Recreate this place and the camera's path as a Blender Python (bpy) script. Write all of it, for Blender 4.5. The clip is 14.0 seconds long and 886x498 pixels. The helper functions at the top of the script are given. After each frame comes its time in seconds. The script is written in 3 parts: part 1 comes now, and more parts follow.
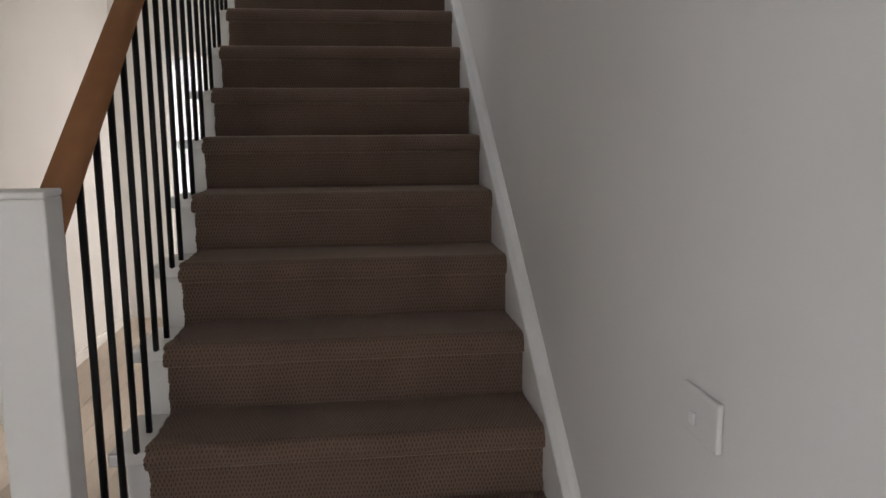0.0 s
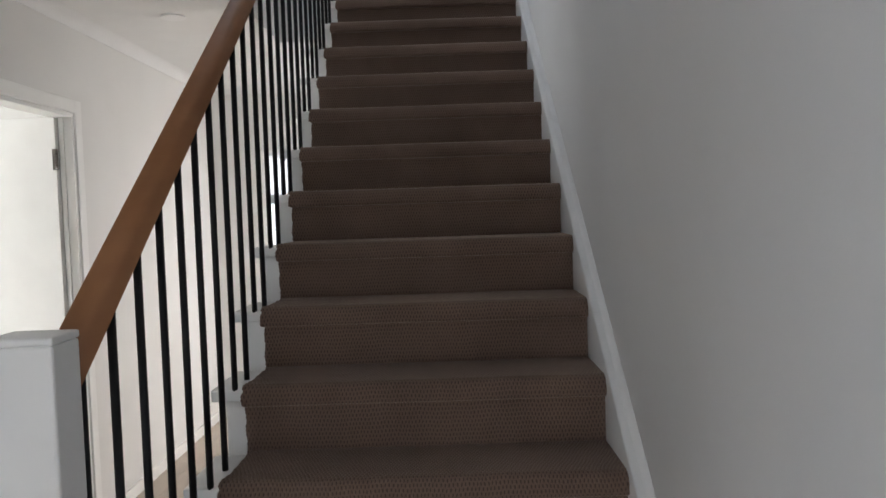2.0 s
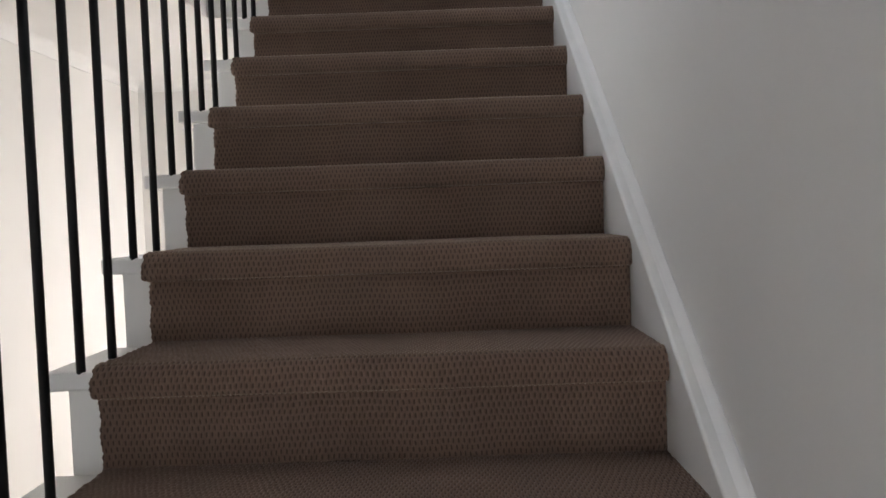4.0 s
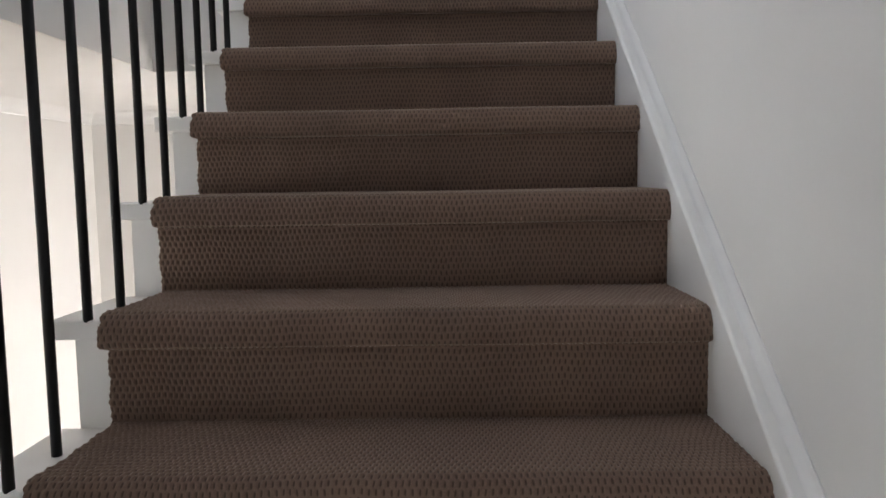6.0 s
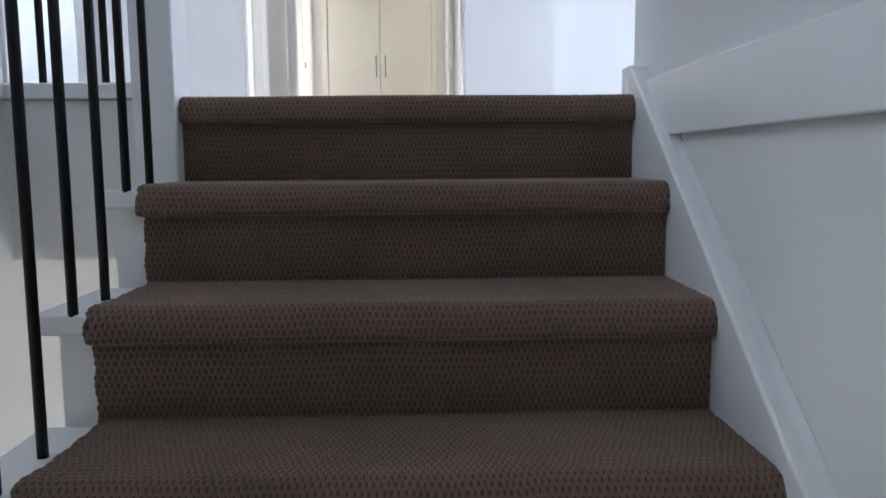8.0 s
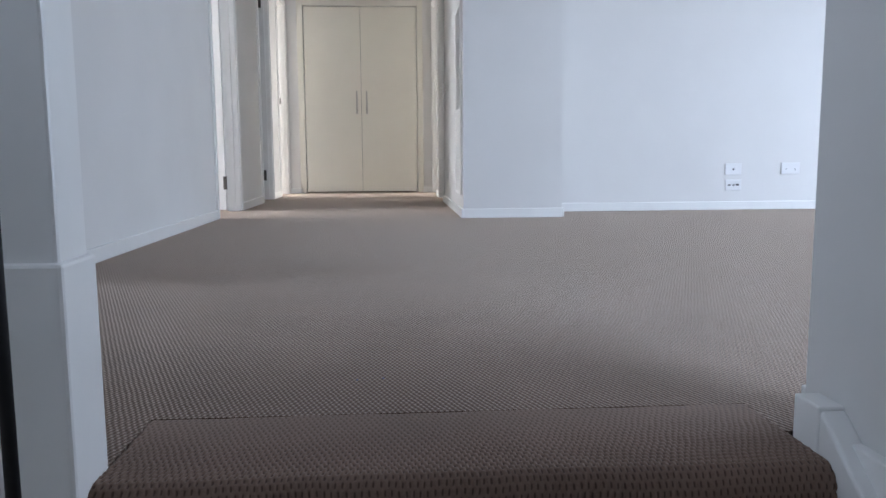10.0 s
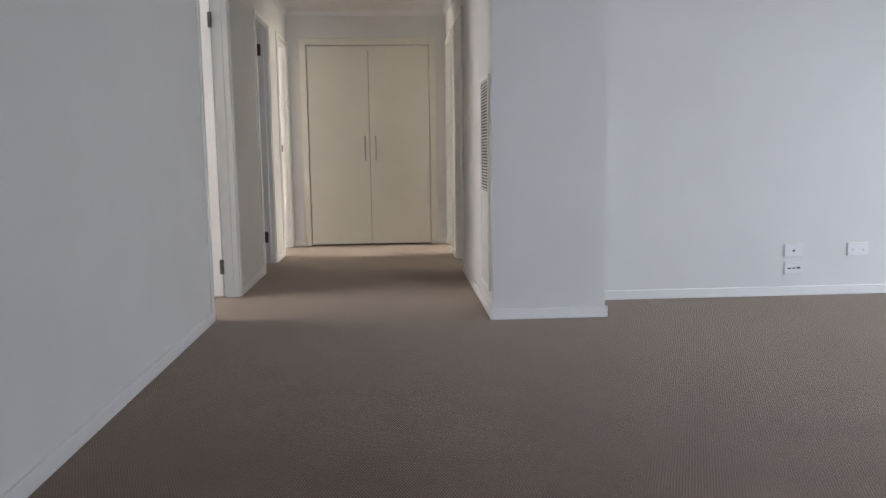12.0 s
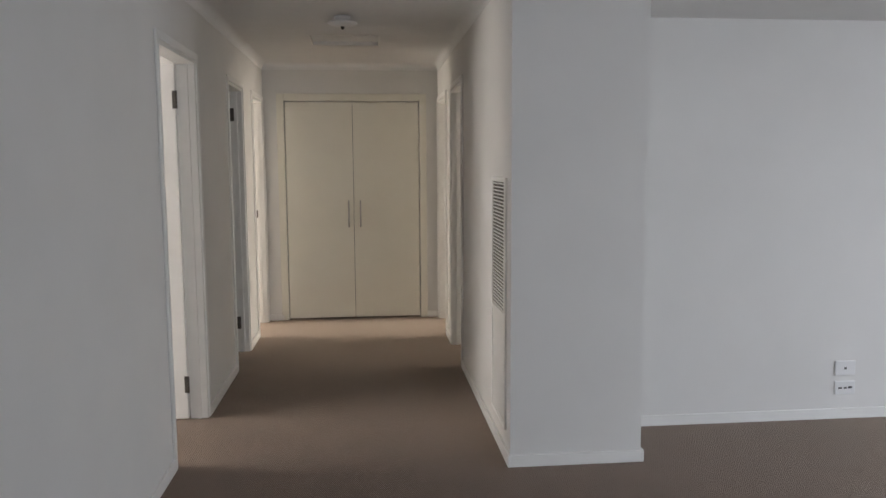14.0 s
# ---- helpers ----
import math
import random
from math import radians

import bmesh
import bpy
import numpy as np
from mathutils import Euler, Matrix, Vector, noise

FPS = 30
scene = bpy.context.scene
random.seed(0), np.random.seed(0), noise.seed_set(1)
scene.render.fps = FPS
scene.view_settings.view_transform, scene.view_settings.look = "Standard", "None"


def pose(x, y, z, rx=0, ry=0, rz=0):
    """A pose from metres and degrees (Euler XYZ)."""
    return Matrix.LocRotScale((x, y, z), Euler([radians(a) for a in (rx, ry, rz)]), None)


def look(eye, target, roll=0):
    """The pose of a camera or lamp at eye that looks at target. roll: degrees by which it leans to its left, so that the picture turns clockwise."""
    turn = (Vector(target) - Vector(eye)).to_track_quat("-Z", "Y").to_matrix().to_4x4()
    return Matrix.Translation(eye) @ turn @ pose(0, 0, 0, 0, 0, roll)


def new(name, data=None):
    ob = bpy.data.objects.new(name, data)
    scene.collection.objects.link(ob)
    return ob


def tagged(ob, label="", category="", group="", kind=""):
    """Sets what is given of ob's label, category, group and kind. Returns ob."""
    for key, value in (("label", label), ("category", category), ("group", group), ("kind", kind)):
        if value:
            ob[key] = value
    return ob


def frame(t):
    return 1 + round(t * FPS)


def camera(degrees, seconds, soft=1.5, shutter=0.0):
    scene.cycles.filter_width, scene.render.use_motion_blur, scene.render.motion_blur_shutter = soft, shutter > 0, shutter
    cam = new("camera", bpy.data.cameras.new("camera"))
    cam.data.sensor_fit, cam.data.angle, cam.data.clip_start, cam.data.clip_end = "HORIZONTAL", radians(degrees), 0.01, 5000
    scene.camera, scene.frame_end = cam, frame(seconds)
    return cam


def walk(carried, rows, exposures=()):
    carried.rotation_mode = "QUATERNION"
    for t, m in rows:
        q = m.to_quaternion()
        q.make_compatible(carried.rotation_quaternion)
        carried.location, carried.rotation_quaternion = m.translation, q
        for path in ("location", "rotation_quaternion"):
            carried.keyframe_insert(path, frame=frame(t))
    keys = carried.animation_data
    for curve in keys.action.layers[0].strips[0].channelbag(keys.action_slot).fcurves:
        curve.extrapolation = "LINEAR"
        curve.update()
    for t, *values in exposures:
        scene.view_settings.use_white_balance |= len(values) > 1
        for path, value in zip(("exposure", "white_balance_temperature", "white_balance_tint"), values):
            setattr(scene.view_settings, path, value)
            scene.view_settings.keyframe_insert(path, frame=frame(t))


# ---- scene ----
# ---- camera ----
cam = camera(60.48, 14.0, soft=1.55)
PATH = [
    (0.0, 0.005, -4.656, 1.472, -7.16, -9.14, 0.39),
    (0.3, 0.077, -4.580, 1.503, -6.97, -8.94, 0.00),
    (0.5, 0.087, -4.544, 1.490, -6.03, -7.45, 0.29),
    (0.7, 0.093, -4.540, 1.508, -3.49, -6.84, 1.22),
    (1.0, 0.135, -4.511, 1.501, -0.75, -6.00, 1.75),
    (1.5, 0.107, -4.481, 1.529, -0.11, -3.97, 1.84),
    (2.0, 0.073, -4.407, 1.530, 0.28, -2.78, 1.87),
    (2.2, 0.061, -4.357, 1.565, 0.22, -2.30, 1.93),
    (4.3, 0.124, -3.008, 1.728, 0.33, -2.54, 1.99),
    (4.5, 0.119, -2.915, 1.784, 0.07, -2.54, 1.75),
    (5.0, 0.130, -2.753, 1.912, -0.00, -3.15, 1.57),
    (5.5, 0.122, -2.584, 2.042, 0.57, -3.56, 1.09),
    (6.0, 0.078, -2.384, 2.190, 0.75, -5.36, 0.94),
    (6.5, 0.076, -2.190, 2.305, 1.02, -5.94, 0.62),
    (7.0, 0.034, -2.004, 2.448, 0.61, -6.52, 0.39),
    (7.5, 0.020, -1.814, 2.613, -1.42, -6.78, 0.47),
    (8.0, 0.022, -1.630, 2.740, -1.76, -6.56, 0.46),
    (8.2, -0.002, -1.565, 2.779, -2.15, -6.27, 0.51),
    (8.5, -0.027, -1.448, 2.844, -2.50, -6.18, 0.56),
    (9.0, -0.037, -1.272, 2.976, -3.78, -6.59, 0.37),
    (9.2, -0.040, -1.199, 3.036, -3.80, -6.71, 0.27),
    (11.3, -0.186, -0.462, 3.678, -3.55, -7.07, 0.64),
    (11.5, -0.186, -0.384, 3.728, -3.52, -7.12, 0.65),
    (12.0, -0.184, -0.203, 3.865, -3.59, -7.26, 0.75),
    (12.5, -0.205, -0.022, 4.011, -4.08, -7.53, 0.88),
    (13.0, -0.213, 0.131, 4.146, -5.09, -7.49, 0.76),
    (13.5, -0.222, 0.322, 4.264, -5.02, -6.72, 0.46),
    (14.0, -0.312, 0.570, 4.384, -5.65, -6.36, 0.31),
]
EXPOSURES = [(0.0, 0.8, 6900, 16), (1.0, 0.95, 6600, 14), (2.2, 1.0, 6400, 13), (5.0, 1.6, 6700, 15), (6.5, 1.42, 6500, 14), (7.0, 1.42, 6250, 14), (7.5, 1.17, 6000, 13), (8.5, 0.8, 5650, 11),
             (9.2, 0.65, 5600, 11), (11.3, -0.1, 6250, 14), (12.5, -0.15, 6450, 14), (14.0, -0.37, 6700, 13)]
walk(cam, [(t, pose(x, y, z, 90 + pitch, roll, yaw)) for t, x, y, z, yaw, pitch, roll in PATH], EXPOSURES)

# ---- sizes ----
RISE, GOING, HALF, COUNT = 0.18, 0.24, 0.4835, 16   # stair riser, going, half width of the carpet, number of risers
UP = RISE * COUNT                                    # level of the upper floor
CEIL_G, CEIL_U = 2.54, UP + 2.46                     # ground floor and upper floor ceilings
XW = 0.522                                           # wall beside the stair
XV = -0.86                                           # far side of the stair void
XL = -1.288                                          # left wall upstairs
XG = -1.72                                           # left wall on the ground floor
XR = 0.374                                           # right wall of the hall
YP, YN = 4.175, 4.678                                 # front of the pier, back of the niche
YR = 7.985                                           # end of the hall
YB = -3.3                                            # back edge of the stair void
YE = 1.42                                            # end wall of the ground floor
XO, YO = 4.8, -3.6                                   # outer walls of the upper room

# ---- world, sun and daylight ----
world = bpy.data.worlds.new("world")
scene.world = world
world.use_nodes = True
wn = world.node_tree.nodes
sky = wn.new("ShaderNodeTexSky")
sky.sky_type, sky.sun_disc = "NISHITA", False
sky.sun_elevation, sky.sun_rotation = radians(42), radians(200)
wn["Background"].inputs["Strength"].default_value = 0.1
world.node_tree.links.new(sky.outputs[0], wn["Background"].inputs["Color"])
sun = new("sun", bpy.data.lights.new("sun", "SUN"))
sun.data.energy, sun.data.angle, sun.data.color = 2.0, radians(0.5), (1, 0.95, 0.88)
sun.matrix_world = look((0, 0, 30), (6, 16, 10))


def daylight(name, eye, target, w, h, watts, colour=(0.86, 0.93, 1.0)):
    """An area lamp that adds the sky's light in a window's opening."""
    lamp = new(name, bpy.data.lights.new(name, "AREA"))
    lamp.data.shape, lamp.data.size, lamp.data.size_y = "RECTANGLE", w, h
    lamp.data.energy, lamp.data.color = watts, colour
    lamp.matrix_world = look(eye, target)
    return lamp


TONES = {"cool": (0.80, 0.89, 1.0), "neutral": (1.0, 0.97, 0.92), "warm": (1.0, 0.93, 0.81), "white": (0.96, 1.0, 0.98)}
# Unseen windows; each holds an area lamp added for daylight.
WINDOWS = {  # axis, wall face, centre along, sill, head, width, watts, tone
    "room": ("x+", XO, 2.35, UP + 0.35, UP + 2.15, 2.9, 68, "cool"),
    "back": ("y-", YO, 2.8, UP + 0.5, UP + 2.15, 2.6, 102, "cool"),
    # made-up high window, a fill light for treads and stair wall
    "stairwell_fill": ("x-", XL, -0.95, UP + 0.95, UP + 2.1, 1.7, 8.5, "cool"),
    # unseen window added to brighten the small room and the landing
    "nook_fill": ("x-", -3.1, 1.6, UP + 0.9, UP + 2.1, 0.9, 26, "cool"),
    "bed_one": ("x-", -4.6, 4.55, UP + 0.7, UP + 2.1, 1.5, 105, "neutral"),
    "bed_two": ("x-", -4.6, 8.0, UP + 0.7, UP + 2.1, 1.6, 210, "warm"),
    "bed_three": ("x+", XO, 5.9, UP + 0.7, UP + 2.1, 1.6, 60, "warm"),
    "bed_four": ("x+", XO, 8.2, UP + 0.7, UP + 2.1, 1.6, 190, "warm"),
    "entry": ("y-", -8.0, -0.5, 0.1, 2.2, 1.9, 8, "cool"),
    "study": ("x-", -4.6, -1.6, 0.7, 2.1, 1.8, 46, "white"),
    # made-up window behind the start, fill light for the stair wall
    "living_fill": ("x-", -4.6, -5.8, 0.4, 2.2, 2.6, 60, "cool"),
    # made-up window hidden by the stair, fill for left and end walls
    "pantry_fill": ("x+", XW, 0.8, 0.5, 2.1, 0.9, 15, "neutral"),
    # unseen window of the made-up room, strong lamp to whiten its walls
    "added_room": ("x-", -4.6, 3.0, 0.3, 2.2, 2.2, 200, "cool"),
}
GLAZED = {**WINDOWS, "garden": ("y+", YE, -1.05, 0.12, 2.05, 0.62, 0, "neutral")}
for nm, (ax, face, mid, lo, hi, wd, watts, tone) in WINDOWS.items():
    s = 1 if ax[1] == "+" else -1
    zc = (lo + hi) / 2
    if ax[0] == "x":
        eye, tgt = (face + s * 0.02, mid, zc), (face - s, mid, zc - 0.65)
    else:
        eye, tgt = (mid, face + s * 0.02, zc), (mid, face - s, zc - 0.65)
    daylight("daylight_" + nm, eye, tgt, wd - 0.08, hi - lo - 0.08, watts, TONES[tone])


# ---- materials ----
def material(name, colour, rough=0.6, metal=0.0, mottle=0.04, scale=6.0, bump=0.0, bump_scale=300.0, spec=0.5):
    m = bpy.data.materials.new(name)
    m.use_nodes = True
    nt = m.node_tree
    b = nt.nodes["Principled BSDF"]
    b.inputs["Roughness"].default_value = rough
    b.inputs["Metallic"].default_value = metal
    b.inputs["Specular IOR Level"].default_value = spec
    geo = nt.nodes.new("ShaderNodeNewGeometry")
    noise_t = nt.nodes.new("ShaderNodeTexNoise")
    noise_t.inputs["Scale"].default_value, noise_t.inputs["Detail"].default_value = scale, 5
    nt.links.new(geo.outputs["Position"], noise_t.inputs["Vector"])
    ramp = nt.nodes.new("ShaderNodeMapRange")
    ramp.inputs["From Min"].default_value, ramp.inputs["From Max"].default_value = 0.3, 0.7
    ramp.inputs["To Min"].default_value, ramp.inputs["To Max"].default_value = 1 - mottle, 1 + mottle
    nt.links.new(noise_t.outputs["Fac"], ramp.inputs["Value"])
    mix = nt.nodes.new("ShaderNodeVectorMath")
    mix.operation = "SCALE"
    mix.inputs[0].default_value = colour
    nt.links.new(ramp.outputs[0], mix.inputs["Scale"])
    nt.links.new(mix.outputs[0], b.inputs["Base Color"])
    if bump:
        fine = nt.nodes.new("ShaderNodeTexNoise")
        fine.inputs["Scale"].default_value, fine.inputs["Detail"].default_value = bump_scale, 3
        nt.links.new(geo.outputs["Position"], fine.inputs["Vector"])
        bn = nt.nodes.new("ShaderNodeBump")
        bn.inputs["Strength"].default_value, bn.inputs["Distance"].default_value = bump, 0.002
        nt.links.new(fine.outputs["Fac"], bn.inputs["Height"])
        nt.links.new(bn.outputs[0], b.inputs["Normal"])
    return m


LOOP_W, LOOP_H = 0.0094, 0.0235                      # width of a carpet loop, and of two staggered rows


def carpet_material(name, light, dark, width=LOOP_W, row=LOOP_H, wander=0.006, relief=0.5, sheen=0.7):
    """Looped wool carpet: staggered loops with dark gaps, their shade put into the colour, mapped in metres."""
    m = bpy.data.materials.new(name)
    m.use_nodes = True
    nt = m.node_tree
    b = nt.nodes["Principled BSDF"]
    b.inputs["Roughness"].default_value = 0.95
    b.inputs["Specular IOR Level"].default_value = 0.15
    b.inputs["Sheen Weight"].default_value = sheen
    b.inputs["Sheen Roughness"].default_value = 0.38
    b.inputs["Sheen Tint"].default_value = (0.84, 0.73, 0.63, 1)
    uv = nt.nodes.new("ShaderNodeUVMap")
    wob = nt.nodes.new("ShaderNodeTexNoise")
    wob.inputs["Scale"].default_value, wob.inputs["Detail"].default_value = 45, 2
    nt.links.new(uv.outputs[0], wob.inputs["Vector"])
    off = nt.nodes.new("ShaderNodeVectorMath")
    off.operation = "MULTIPLY_ADD"
    off.inputs[1].default_value = (wander, wander, 0)
    nt.links.new(wob.outputs["Color"], off.inputs[0])
    nt.links.new(uv.outputs[0], off.inputs[2])
    split = nt.nodes.new("ShaderNodeSeparateXYZ")
    nt.links.new(off.outputs[0], split.inputs[0])
    waves = []
    for axis, period in ((0, width), (1, row)):
        mul = nt.nodes.new("ShaderNodeMath")
        mul.operation, mul.inputs[1].default_value = "MULTIPLY", 2 * math.pi / period
        nt.links.new(split.outputs[axis], mul.inputs[0])
        cos = nt.nodes.new("ShaderNodeMath")
        cos.operation = "COSINE"
        nt.links.new(mul.outputs[0], cos.inputs[0])
        if axis == 1:  # long upright gaps that nearly meet from row to row
            mul2 = nt.nodes.new("ShaderNodeMath")
            mul2.operation, mul2.inputs[1].default_value = "MULTIPLY", 1.5
            nt.links.new(cos.outputs[0], mul2.inputs[0])
            cos = nt.nodes.new("ShaderNodeMath")
            cos.operation = "SINE"
            nt.links.new(mul2.outputs[0], cos.inputs[0])
        waves.append(cos)
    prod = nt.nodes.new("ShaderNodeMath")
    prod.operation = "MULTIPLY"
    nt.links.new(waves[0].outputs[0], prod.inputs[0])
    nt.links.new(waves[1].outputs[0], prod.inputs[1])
    # mask of the gaps, where shade is mixed into the base colour
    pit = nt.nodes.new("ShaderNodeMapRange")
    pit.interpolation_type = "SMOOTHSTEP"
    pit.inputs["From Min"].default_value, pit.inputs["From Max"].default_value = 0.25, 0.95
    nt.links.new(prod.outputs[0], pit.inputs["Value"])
    geo = nt.nodes.new("ShaderNodeNewGeometry")
    big = nt.nodes.new("ShaderNodeTexNoise")
    big.inputs["Scale"].default_value, big.inputs["Detail"].default_value = 5, 4
    nt.links.new(geo.outputs["Position"], big.inputs["Vector"])
    fine = nt.nodes.new("ShaderNodeTexNoise")
    fine.inputs["Scale"].default_value, fine.inputs["Detail"].default_value = 420, 2
    nt.links.new(geo.outputs["Position"], fine.inputs["Vector"])
    add = nt.nodes.new("ShaderNodeMath")
    add.operation = "ADD"
    nt.links.new(big.outputs["Fac"], add.inputs[0])
    nt.links.new(fine.outputs["Fac"], add.inputs[1])
    rng = nt.nodes.new("ShaderNodeMapRange")
    rng.inputs["From Min"].default_value, rng.inputs["From Max"].default_value = 0.6, 1.4
    rng.inputs["To Min"].default_value, rng.inputs["To Max"].default_value = 0.78, 1.22
    nt.links.new(add.outputs[0], rng.inputs["Value"])
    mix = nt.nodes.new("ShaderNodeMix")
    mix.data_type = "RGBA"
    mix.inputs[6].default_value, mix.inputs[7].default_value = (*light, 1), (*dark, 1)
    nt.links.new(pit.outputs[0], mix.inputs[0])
    tone = nt.nodes.new("ShaderNodeVectorMath")
    tone.operation = "SCALE"
    nt.links.new(mix.outputs[2], tone.inputs[0])
    nt.links.new(rng.outputs[0], tone.inputs["Scale"])
    nt.links.new(tone.outputs[0], b.inputs["Base Color"])
    bn = nt.nodes.new("ShaderNodeBump")
    bn.invert = True
    bn.inputs["Strength"].default_value, bn.inputs["Distance"].default_value = relief, 0.002
    nt.links.new(prod.outputs[0], bn.inputs["Height"])
    nt.links.new(bn.outputs[0], b.inputs["Normal"])
    return m


def timber_material(name, colour, dark, along, rough=0.4):
    m = bpy.data.materials.new(name)
    m.use_nodes = True
    nt = m.node_tree
    b = nt.nodes["Principled BSDF"]
    b.inputs["Roughness"].default_value = rough
    tc = nt.nodes.new("ShaderNodeTexCoord")
    mp = nt.nodes.new("ShaderNodeMapping")
    mp.inputs["Scale"].default_value = along
    nt.links.new(tc.outputs["Object"], mp.inputs["Vector"])
    n1 = nt.nodes.new("ShaderNodeTexNoise")
    n1.inputs["Scale"].default_value, n1.inputs["Detail"].default_value = 1.0, 6
    nt.links.new(mp.outputs[0], n1.inputs["Vector"])
    info = nt.nodes.new("ShaderNodeObjectInfo")
    mr = nt.nodes.new("ShaderNodeMath")
    mr.operation = "MULTIPLY_ADD"
    mr.inputs[1].default_value = 0.35
    nt.links.new(info.outputs["Random"], mr.inputs[0])
    nt.links.new(n1.outputs["Fac"], mr.inputs[2])
    mix = nt.nodes.new("ShaderNodeMix")
    mix.data_type = "RGBA"
    mix.inputs[6].default_value, mix.inputs[7].default_value = (*dark, 1), (*colour, 1)
    nt.links.new(mr.outputs[0], mix.inputs[0])
    nt.links.new(mix.outputs[2], b.inputs["Base Color"])
    bn = nt.nodes.new("ShaderNodeBump")
    bn.inputs["Strength"].default_value, bn.inputs["Distance"].default_value = 0.15, 0.001
    nt.links.new(n1.outputs["Fac"], bn.inputs["Height"])
    nt.links.new(bn.outputs[0], b.inputs["Normal"])
    return m


WALL = material("wall_paint", (0.74, 0.73, 0.71), 0.75, mottle=0.02, scale=2.5, bump=0.12, bump_scale=220, spec=0.3)
CEILING = material("ceiling_paint", (0.8, 0.8, 0.79), 0.85, mottle=0.015, bump=0.08, spec=0.2)
GLOSS = material("white_enamel", (0.83, 0.825, 0.805), 0.35, mottle=0.02, scale=9, bump=0.05, bump_scale=120)
CREAM = material("cream_enamel", (0.76, 0.74, 0.66), 0.4, mottle=0.015, scale=4, bump=0.04, bump_scale=150)
BLACK = material("black_powder_coat", (0.01, 0.01, 0.011), 0.55, mottle=0.1, scale=30, spec=0.3)
STEEL = material("brushed_steel", (0.42, 0.41, 0.4), 0.32, metal=1.0, mottle=0.08, scale=40)
BRONZE = material("aged_steel", (0.12, 0.11, 0.1), 0.4, metal=0.8, mottle=0.1, scale=60)
SWITCH = material("off_white_plastic", (0.72, 0.71, 0.69), 0.4, mottle=0.01)
PLASTIC = material("white_plastic", (0.8, 0.8, 0.8), 0.3, mottle=0.01)
DARKGAP = material("dark_gap", (0.03, 0.03, 0.03), 0.9)
BACKING = material("grey_backing", (0.13, 0.12, 0.115), 0.95, mottle=0.1, scale=40)
GROUT = material("floor_underlay", (0.2, 0.15, 0.11), 0.9)
# second colour of each carpet: painted shade between the loops
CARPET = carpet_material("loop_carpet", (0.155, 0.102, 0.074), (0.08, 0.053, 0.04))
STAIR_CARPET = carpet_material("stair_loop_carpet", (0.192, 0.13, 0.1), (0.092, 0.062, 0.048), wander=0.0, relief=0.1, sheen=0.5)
RAIL = timber_material("stained_timber", (0.36, 0.158, 0.062), (0.22, 0.087, 0.032), (18, 2.5, 18), 0.48)
PLANK = timber_material("oak_plank", (0.5, 0.42, 0.345), (0.39, 0.32, 0.255), (22, 2.0, 22), 0.4)
GLASS = bpy.data.materials.new("window_glass")
GLASS.use_nodes = True
gb = GLASS.node_tree.nodes["Principled BSDF"]
gb.inputs["Transmission Weight"].default_value, gb.inputs["Roughness"].default_value, gb.inputs["IOR"].default_value = 1.0, 0.0, 1.05


# ---- helpers of the build ----
def box(bm, x0, x1, y0, y1, z0, z1):
    v = [bm.verts.new((x, y, z)) for z in (z0, z1) for y in (y0, y1) for x in (x0, x1)]
    for f in ((0, 2, 3, 1), (4, 5, 7, 6), (0, 1, 5, 4), (2, 6, 7, 3), (0, 4, 6, 2), (1, 3, 7, 5)):
        bm.faces.new([v[i] for i in f])


def soften(bm, width, segments=2):
    bmesh.ops.bevel(bm, geom=list(bm.edges), offset=width, segments=segments, affect="EDGES", profile=0.5, clamp_overlap=True)


def boxes(*dims, bevel=0.0):
    bm = bmesh.new()
    for d in dims:
        box(bm, *d)
    if bevel:
        soften(bm, bevel)
    return bm


def rod(bm, a, b, r, n=10):
    a, b = Vector(a), Vector(b)
    d = (b - a).normalized()
    s = d.orthogonal().normalized()
    t = d.cross(s)
    rings = []
    for p in (a, b):
        rings.append([bm.verts.new(p + r * (math.cos(2 * math.pi * i / n) * s + math.sin(2 * math.pi * i / n) * t)) for i in range(n)])
    for i in range(n):
        f = bm.faces.new((rings[0][i], rings[0][(i + 1) % n], rings[1][(i + 1) % n], rings[1][i]))
        f.smooth = True
    bm.faces.new(rings[0][::-1])
    bm.faces.new(rings[1])


def sweep(bm, outline, a, b):
    """A prism: the outline's points (Vectors), moved to a and to b."""
    r0 = [bm.verts.new(Vector(a) + p) for p in outline]
    r1 = [bm.verts.new(Vector(b) + p) for p in outline]
    n = len(outline)
    for i in range(n):
        bm.faces.new((r0[i], r0[(i + 1) % n], r1[(i + 1) % n], r1[i]))
    bm.faces.new(r0[::-1])
    bm.faces.new(r1)


def mesh_of(name, bm, mat, flat_uv=False):
    bmesh.ops.recalc_face_normals(bm, faces=bm.faces)
    if flat_uv:
        lay = bm.loops.layers.uv.new("UVMap")
        for f in bm.faces:
            for lp in f.loops:
                lp[lay].uv = lp.vert.co.xy
    me = bpy.data.meshes.new(name)
    bm.to_mesh(me)
    bm.free()
    me.materials.append(mat)
    return me


def part(name, bm, mat, parent=None, label="", flat_uv=False):
    ob = new(name, mesh_of(name, bm, mat, flat_uv))
    if parent:
        ob.parent = parent
    if label:
        ob["label"] = label
    return ob


def thing(name, label, category, group="", kind=""):
    return tagged(new(name), label, category, group, kind)


def structure(name, bm, mat, label, category, flat_uv=False):
    return tagged(part(name, bm, mat, flat_uv=flat_uv), label, category, kind="structure")


